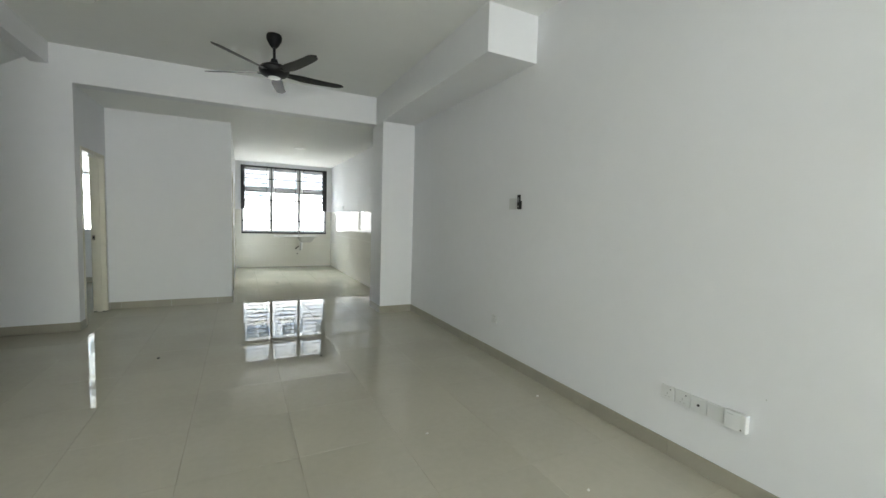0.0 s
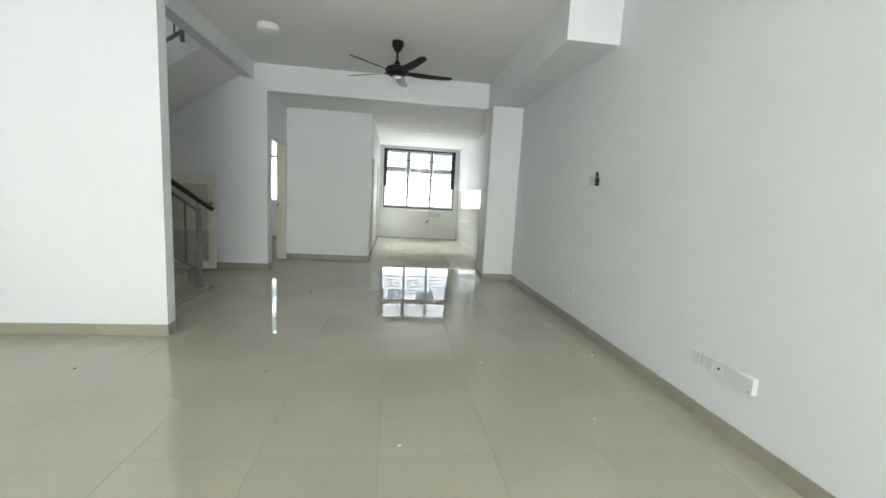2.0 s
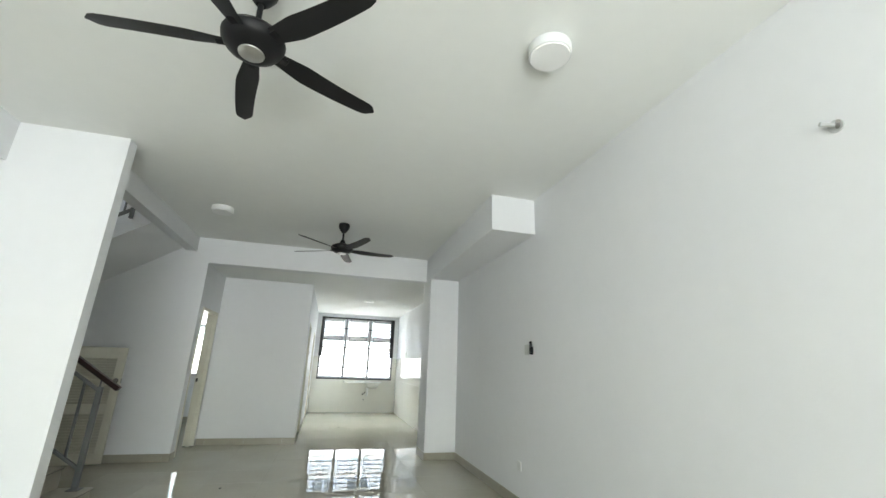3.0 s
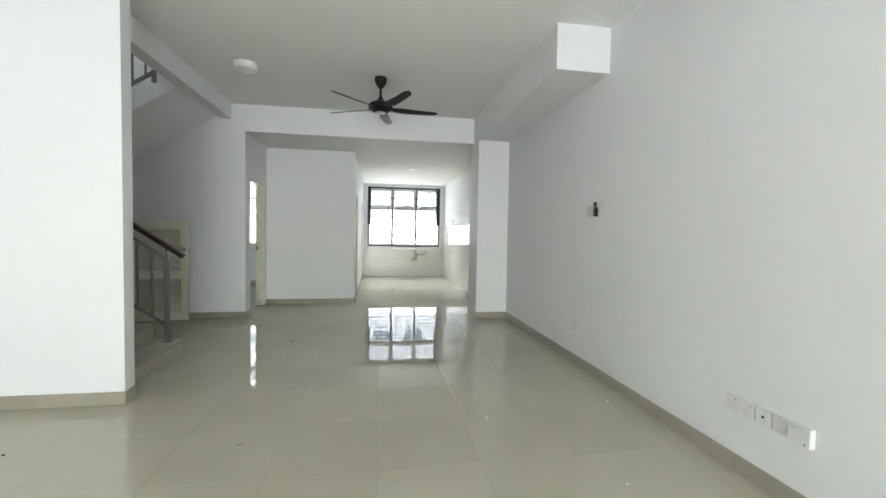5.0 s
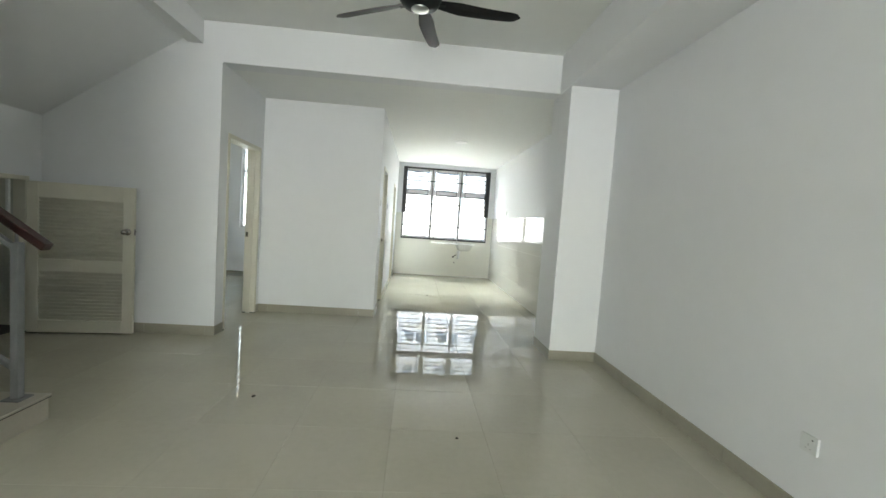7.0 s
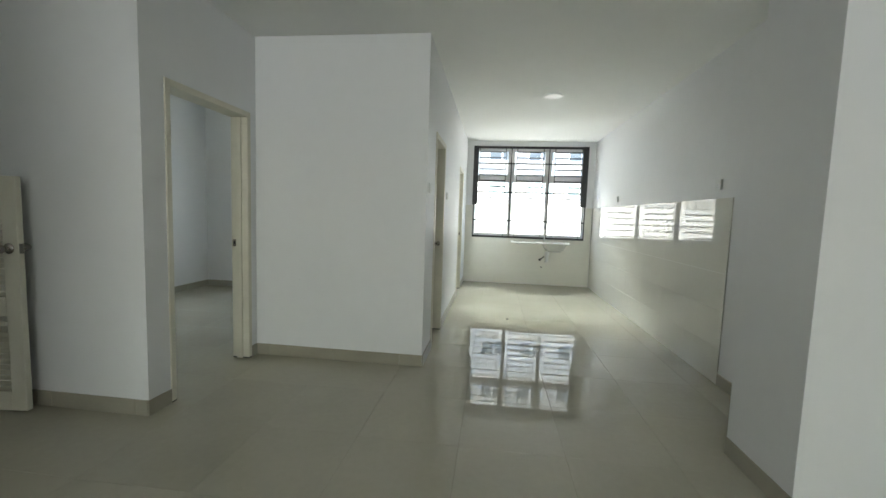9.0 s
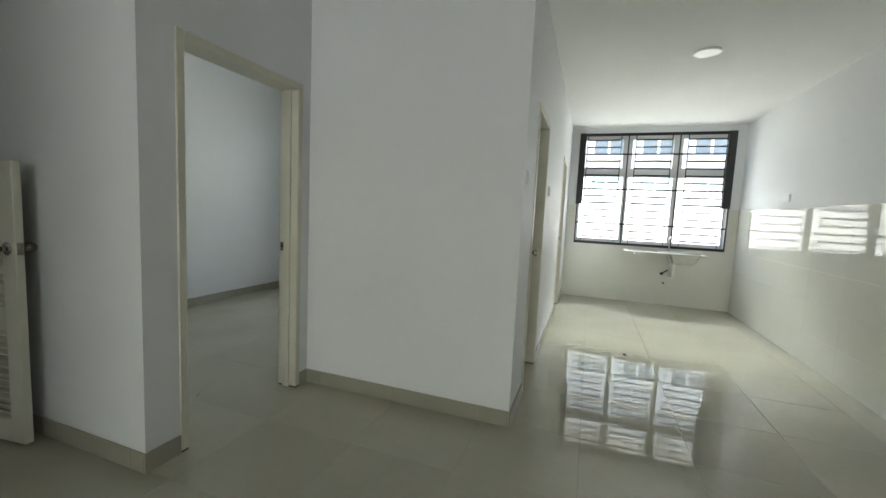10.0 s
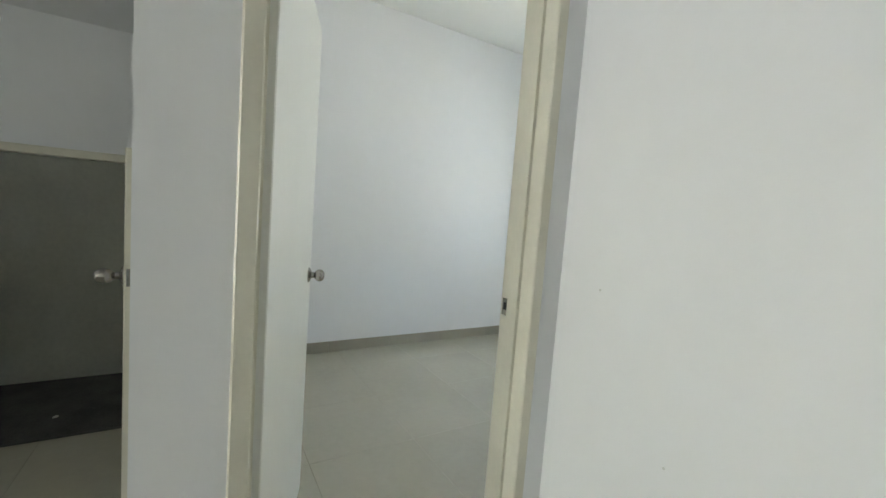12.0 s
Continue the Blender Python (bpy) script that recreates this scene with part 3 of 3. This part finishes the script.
# ---- switches and sockets ----
def plate(name, at, yaw, label, w=0.086, h=0.086, d=0.013, kind="socket"):
    """A wall plate facing its own -y."""
    o = thing(name, label, "wall socket" if kind != "switch" else "light switch", pose(*at, 0, 0, yaw))
    part("plate", box(-w / 2, w / 2, -d, 0, -h / 2, h / 2, 0.003, None, 2), PLASTIC, o)
    if kind == "socket":
        for x, z, a, b in ((0, -0.002, 0.003, 0.006), (-0.011, -0.022, 0.0045, 0.002), (0.011, -0.022, 0.0045, 0.002)):
            # Flat grey plates, no recess: the holes' shade is only their colour.
            part("pin_hole_mark", box(x - a, x + a, -d - 0.0006, -d, z - b, z + b), GREYBOX, o)
        part("rocker", box(0.012, 0.030, -d - 0.004, -d, 0.012, 0.032, 0.001), PLASTIC, o)
        part("indicator", box(0.017, 0.025, -d - 0.0046, -d - 0.004, 0.024, 0.029), DARK, o, "dark switch mark")
    elif kind == "aerial":
        part("jack", lathe([(0.007, d), (0.007, d + 0.004), (0.004, d + 0.006)], 16, Matrix.Rotation(math.pi / 2, 4, "X")), DARK, o, "dark aerial jack")
    elif kind == "switch":
        for z in (-0.018, 0.018):
            part("rocker", box(-0.014, 0.014, -d - 0.005, -d, z - 0.014, z + 0.014, 0.002), PLASTIC, o)
    return o


SZ = 0.387
RY = 270
for k, kind in enumerate(("socket", "socket", "aerial", "blank")):
    plate("wall_socket" if kind == "socket" else "aerial_socket" if kind == "aerial" else "blank_plate",
          (XR, 1.722 - 0.0925 * k, SZ), RY,
          {"socket": "white plastic three-pin wall socket above the skirting", "aerial": "white aerial plate with a dark jack",
           "blank": "plain white blanking plate on the wall"}[kind], kind=kind)
fb = thing("fibre_box", "white plastic telecom box on the wall", "telecom box", pose(XR, 1.722 - 0.0925 * 4 - 0.010, SZ, 0, 0, RY))
part("body", box(-0.05, 0.055, -0.034, 0, -0.045, 0.05, 0.004, None, 2), PLASTIC, fb)
part("mark", box(-0.035, -0.005, -0.0347, -0.034, 0.034, 0.038), GREYBOX, fb, "small grey printed bar")
part("screw", tube((0.033, -0.035, -0.03), (0.033, -0.034, -0.03), 0.004, 8), DARK, fb)
plate("wall_socket", (XR, 3.607, 0.40), RY, "white plastic three-pin wall socket above the skirting")
plate("wall_socket", (XR, 7.66, 1.65), RY, "white plastic socket above the kitchen tiles", d=0.02)
plate("wall_socket", (XR, 10.49, 1.645), RY, "white plastic socket above the kitchen tiles", d=0.02)
plate("light_switch", (0.07, 7.46, 1.55), 90, "white two-way light switch beside the doorway", kind="switch")
plate("light_switch", (0.07, 8.76, 1.545), 90, "white two-way light switch beside the doorway", kind="switch")

rm = thing("fan_remote", "slim black fan remote in its wall holder", "remote control", pose(XR, 3.262, 1.580, 0, 0, RY))
part("holder", box(-0.024, 0.024, -0.012, 0, -0.066, 0.012, 0.003), BLACK, rm)
part("handset", box(-0.020, 0.020, -0.026, -0.012, -0.062, 0.068, 0.005, None, 2), BLACK, rm)
part("keypad", box(-0.013, 0.013, -0.0268, -0.026, 0.0, 0.045), RAIL, rm, "grey key marks")
part("logo_mark", box(-0.006, 0.006, -0.0268, -0.026, -0.045, -0.037), CHALK, rm)

solo("wall_patch", box(XR - 0.003, XR - 0.0003, 3.32, 3.43, 1.515, 1.62, 0.001), PATCH, "faint grey square patch on the wall beside the remote", "wall patch")

# capped air-conditioner pipes
ac = thing("pipe_stub", "capped grey air-conditioner pipe ends on the wall", "pipe", pose(XR, 0.385, 2.435))
part("wall_ring", tube((0, 0, 0), (-0.006, 0, 0), 0.03, 18), GREYBOX, ac, "", True)
part("pipe_end", tube((-0.005, 0.006, 0.008), (-0.05, 0.03, 0.018), 0.010, 12), GREYBOX, ac, "", True)
part("pipe_end", tube((-0.005, -0.006, -0.008), (-0.06, -0.04, -0.012), 0.008, 12), STEEL, ac, "", True)


# ---- crumbs and specks ----
def crumb(x, y, r, mat, name, label, z=0.0):
    bm = bmesh.new()
    bmesh.ops.create_icosphere(bm, subdivisions=1, radius=r)
    for v in bm.verts:
        v.co = Vector((v.co.x * random.uniform(0.8, 1.6), v.co.y * random.uniform(0.6, 1.1), max(v.co.z, -0.35 * r) * 0.5 + 0.17 * r)) 
    bmesh.ops.transform(bm, matrix=pose(x, y, z, 0, 0, random.uniform(0, 180)), verts=bm.verts)
    solo(name, bm, mat, label, "debris")


for x, y, r in ((-0.51, 4.77, 0.016), (-1.645, 2.41, 0.009), (0.91, 4.285, 0.012), (0.867, 9.15, 0.018)):
    crumb(x, y, r, DIRT, "dirt_crumb", "dark crumb of dirt on the tiled floor")
for x, y, r in ((1.276, 2.515, 0.009), (2.327, 2.68, 0.013), (1.818, 1.664, 0.010), (0.602, 1.442, 0.012)):
    crumb(x, y, r, CHALK, "plaster_crumb", "white plaster crumb on the tiled floor")
crumb(-3.5, 5.58, 0.014, CHALK, "plaster_crumb", "white plaster crumb on the cement screed", 0.012)
for a, b in (((-0.36, 2.345), (-0.33, 2.36)), ((-1.965, 6.85), (-1.94, 6.81))):
    solo("twig", tube((*a, 0.003), (*b, 0.003), 0.0018, 6), DIRT, "thin dark sliver lying on the floor", "debris")


for x, y, z in ((XR - 0.001, 1.224, 0.548), (-1.05, YB - 0.001, 0.706), (-1.30, YB - 0.001, 1.13)):
    solo("wall_mark", lathe([(0.004, -0.0008), (0.003, 0.0012)], 8, pose(x, y, z, 90 if y > 7 else 0, 0 if y > 7 else -90, 0)), PATCH, "tiny grey mark on the white wall", "wall mark")


# ---- neighbour and outdoors ----
solo("ground", box(-400, 400, -400, 400, -0.6, -0.13), GROUND, "pale concrete ground outside", "ground", "structure")
hs = thing("neighbour_house", "white rendered terrace house behind the back lane", "house", pose(0, 19.0, -0.13))
PITCH, WW = 1.42, 0.98
xs = [0.36 + PITCH * k for k in range(-9, 10)]
rows = ((2.25, 2.92, "louvre"), (3.47, 4.05, "casement"), (5.05, 5.75, "casement"))
bm = bmesh.new()
levels = [0] + [v for r in rows for v in r[:2]] + [6.6]
ends = [-14] + [v for x in xs for v in (x, x + WW)] + [16]
for z0, z1 in zip(levels[::2], levels[1::2]):
    bm_box(bm, -14, 16, 0, 7, z0, z1)
for z0, z1, _ in rows:
    for a, b in zip(ends[::2], ends[1::2]):
        bm_box(bm, a, b, 0, 7, z0, z1)
part("wall", bm, FACADE, hs)
slat_me = mesh_of("slat", box(0.05, WW - 0.05, -0.045, 0.045, -0.003, 0.003, 0, Euler((radians(-35), 0, 0)).to_matrix().to_4x4()), LOUVRE)
for z0, z1, style in rows:
    for x in xs:
        w = part("window", box(x, x + WW, 0.12, 0.16, z0, z1), LOUVRE if style == "louvre" else NGLASS, hs, "grey-blue glazed window with white frames")
        part("frame", box(x, x + WW, 0.03, 0.12, z0, z0 + 0.05), ALU, w)
        part("frame", box(x, x + WW, 0.03, 0.12, z1 - 0.05, z1), ALU, w)
        for f in (0, WW / 2 - 0.03, WW - 0.05):
            part("frame", box(x + f, x + f + (0.06 if f else 0.05), 0.03, 0.12, z0 + 0.05, z1 - 0.05), ALU, w)
        if style == "louvre":
            for k in range(6):
                o = new("slat", slat_me)
                o.parent = w
                o.matrix_basis = pose(x, 0.07, z0 + 0.09 + k * 0.097)
        part("sill", box(x - 0.08, x + WW + 0.08, -0.14, 0.03, z0 - 0.13, z0, 0.02), FACADE, w, "bright white rounded sill")
bm = bmesh.new()
# Unseen overhang, made this deep to put the upper facade in shade.
SHADE_EAVE = 1.35
v = [bm.verts.new(p) for p in ((-14.5, -SHADE_EAVE, 6.6), (16.5, -SHADE_EAVE, 6.6), (16.5, 3.5, 8.6), (-14.5, 3.5, 8.6), (-14.5, 7.6, 6.6), (16.5, 7.6, 6.6))]
for q in ((0, 1, 2, 3), (3, 2, 5, 4), (1, 5, 2), (0, 3, 4), (0, 4, 5, 1)):
    bm.faces.new([v[j] for j in q])
part("roof", bm, ROOF, hs)
# Made-up slab out of view, blocking sun and low sky at the front.
solo("front_sun_block", box(XP - 0.15, XR + 0.15, -14.0, YF - 0.15, 2.55, 2.75), FACADE, "unseen flat white slab added to keep sun out of the front opening", "porch", "structure")
yard = thing("yard_wall", "white plastered yard wall behind the kitchen", "wall", pose(0, 15.4, -0.13))
part("wall", box(-8, 8, 0, 0.15, 0, 1.9), YARD, yard)
part("coping", box(-8, 8, -0.02, 0.17, 1.9, 1.96, 0.01), FACADE, yard)


# ---- skirting ----
def skirting(name, a, b, normal, h=0.10, first=0.0, d=0.010):
    """A run of skirting tiles from a to b, standing proud of the wall along normal."""
    a, b, nrm = Vector((*a, 0)), Vector((*b, 0)), Vector((*normal, 0))
    run = (b - a).length
    along_ = (b - a).normalized()
    sk = thing(name, "beige tile skirting along the wall", "skirting", kind="structure")
    m = Matrix((along_, nrm, Vector((0, 0, 1)))).transposed().to_4x4()
    u = -first
    while u < run - 0.004:
        u0, u1 = max(u, 0) + 0.001, min(u + 0.6, run) - 0.001
        if u1 - u0 > 0.01:
            part("skirting_tile", box(u0, u1, 0.0005, d, 0.001, h, 0.0015, Matrix.Translation(a) @ m), SKIRT, sk)
        u += 0.6
    return sk


skirting("baseboard", (XR, YF), (XR, 5.875), (-1, 0), first=0.1)
skirting("baseboard", (2.03, 5.875), (XR - 0.01, 5.875), (0, -1))
skirting("baseboard", (2.03, 6.39), (2.03, 5.865), (-1, 0))
skirting("baseboard", (XR, 6.40), (2.03, 6.39), (0, 1))
skirting("baseboard", (XR, 6.40), (XR, 7.44), (-1, 0))
skirting("baseboard", (XP, YL0), (-1.38, YL0), (0, -1), first=0.22)
skirting("baseboard", (-1.38, YL0 - 0.01), (-1.38, YL1), (1, 0))
skirting("baseboard", (-2.15, YS), (XL, YS), (0, -1))
skirting("baseboard", (XL, YS - 0.01), (XL, DOOR_Y0), (1, 0))
skirting("baseboard", (SW, YS), (-2.15, YS), (0, -1), first=0.3)
skirting("baseboard", (XL, DOOR_Y1), (XL, YB - 0.01), (1, 0))
skirting("baseboard", (XL + 0.0, YB), (0.07, YB), (0, -1), first=0.47)
skirting("baseboard", (0.07, YB - 0.01), (0.07, KD1[0]), (1, 0))
skirting("baseboard", (0.07, KD1[1]), (0.07, KD2[0]), (1, 0))
skirting("baseboard", (0.07, KD2[1]), (0.07, YK - 0.01), (1, 0))
skirting("baseboard", (XP, YS + 0.14), (XP, YBED), (1, 0), first=0.2)
skirting("baseboard", (XP + 0.01, YBED), (XL - 0.14, YBED), (0, -1))
skirting("baseboard", (XL - 0.14, DOOR_Y1), (XL - 0.14, YBED - 0.01), (-1, 0))
skirting("baseboard", (XP, YF), (XP, YL0 - 0.01), (1, 0))

# ---- kitchen wall tiles ----
kt = thing("tile_cladding", "glossy cream wall tiles along the kitchen wall", "wall tiles", kind="structure")
part("bed", box(XR - 0.004, XR - 0.0005, 7.44, YK, 0.0, 1.535), KGROUT, kt)
KH, KWD = 0.309, 0.6
me_k = {}


def ktile(w, h, mat=KTILE):
    key = (round(w, 3), round(h, 3), mat.name)
    if key not in me_k:
        me_k[key] = mesh_of("wall_tile", box(0.0003, w - 0.0003, -0.003, 0, 0.0003, h - 0.0003, 0.0006), mat)
    return me_k[key]


for r in range(5):
    z = 1.535 - KH * (5 - r)
    z0 = max(z, 0.001)
    y = 7.44
    while y < YK - 0.012:
        w = min(KWD, YK - 0.009 - y)
        piece("wall_tile", ktile(w, z + KH - z0), kt, pose(XR - 0.004, y + w, z0, 0, 0, 270))
        y += KWD
# Thin white strip along the tiles, two rows below their top edge.
part("thin_strip", box(XR - 0.0078, XR - 0.0065, 7.46, 11.2, 0.9155, 0.9195), WHITE_STRIP, kt, "thin bright white strip along the tiles")
kb = thing("tile_cladding", "glossy cream wall tiles under the kitchen window", "wall tiles", kind="structure")
part("bed", box(0.07, XR - 0.012, YK - 0.007, YK - 0.0005, 0.0, KW[2]), KGROUT, kb)
part("bed", box(0.07, GX0, YK - 0.007, YK - 0.0005, KW[2], 1.535), KGROUT, kb)
part("bed", box(GX1, XR - 0.012, YK - 0.007, YK - 0.0005, KW[2], 1.535), KGROUT, kb)
for r in range(5):
    z = 1.535 - KH * (5 - r)
    z0, z1 = max(z, 0.001), z + KH
    x = 0.07
    while x < XR - 0.02:
        w = min(KWD, XR - 0.013 - x)
        if z0 < KW[2] - 0.01:
            piece("wall_tile", ktile(w, min(z1, KW[2]) - z0, KTILE_SATIN), kb, pose(x, YK - 0.007, z0))
        x += KWD
    if z1 > KW[2]:
        for xa, xb in ((0.07, GX0), (GX1, XR - 0.013)):
            za = max(z0, KW[2])
            piece("wall_tile", ktile(xb - xa, z1 - za, KTILE_SATIN), kb, pose(xa, YK - 0.007, za))

# ---- floor tiles ----
TX, TY = 0.493, 1.375
me_t = {}


def ftile(w, d):
    key = (round(w, 3), round(d, 3))
    if key not in me_t:
        me_t[key] = mesh_of("floor_tile", box(0.0005, w - 0.0005, 0.0005, d - 0.0005, -0.010, 0.0, 0.0006), TILE)
    return me_t[key]


AREAS = ((XP, XR, YF, YL0), (XP, XR, YL0, YS), (XL, XR, YS, YB), (0.07, XR, YB, YK), (XP, XL - 0.0, YS + 0.14, YBED))
done = set()
rear = bmesh.new()
for x0, x1, y0, y1 in AREAS:
    i0, i1 = math.floor((x0 - TX) / 0.6), math.ceil((x1 - TX) / 0.6)
    j0, j1 = math.floor((y0 - TY) / 0.6), math.ceil((y1 - TY) / 0.6)
    for i in range(i0, i1):
        for j in range(j0, j1):
            if (i, j) in done:
                continue
            done.add((i, j))
            xa, xb = max(TX + 0.6 * i, XP), min(TX + 0.6 * (i + 1), XR)
            ya, yb = max(TY + 0.6 * j, YF), min(TY + 0.6 * (j + 1), YK)
            if xb - xa > 0.02 and yb - ya > 0.02:
                if yb < -2.0:
                    bm_box(rear, xa + 0.00055, xb - 0.00055, ya + 0.00055, yb - 0.00055, -0.010, 0.0)
                    continue
                t = piece("floor_tile", ftile(xb - xa, yb - ya), floor, pose(xa, ya, 0, random.uniform(-0.03, 0.03), random.uniform(-0.03, 0.03), 0))
tagged(part("floor_tile_field", rear, TILE, floor, "beige porcelain tiles near the front door"), kind="stuff")
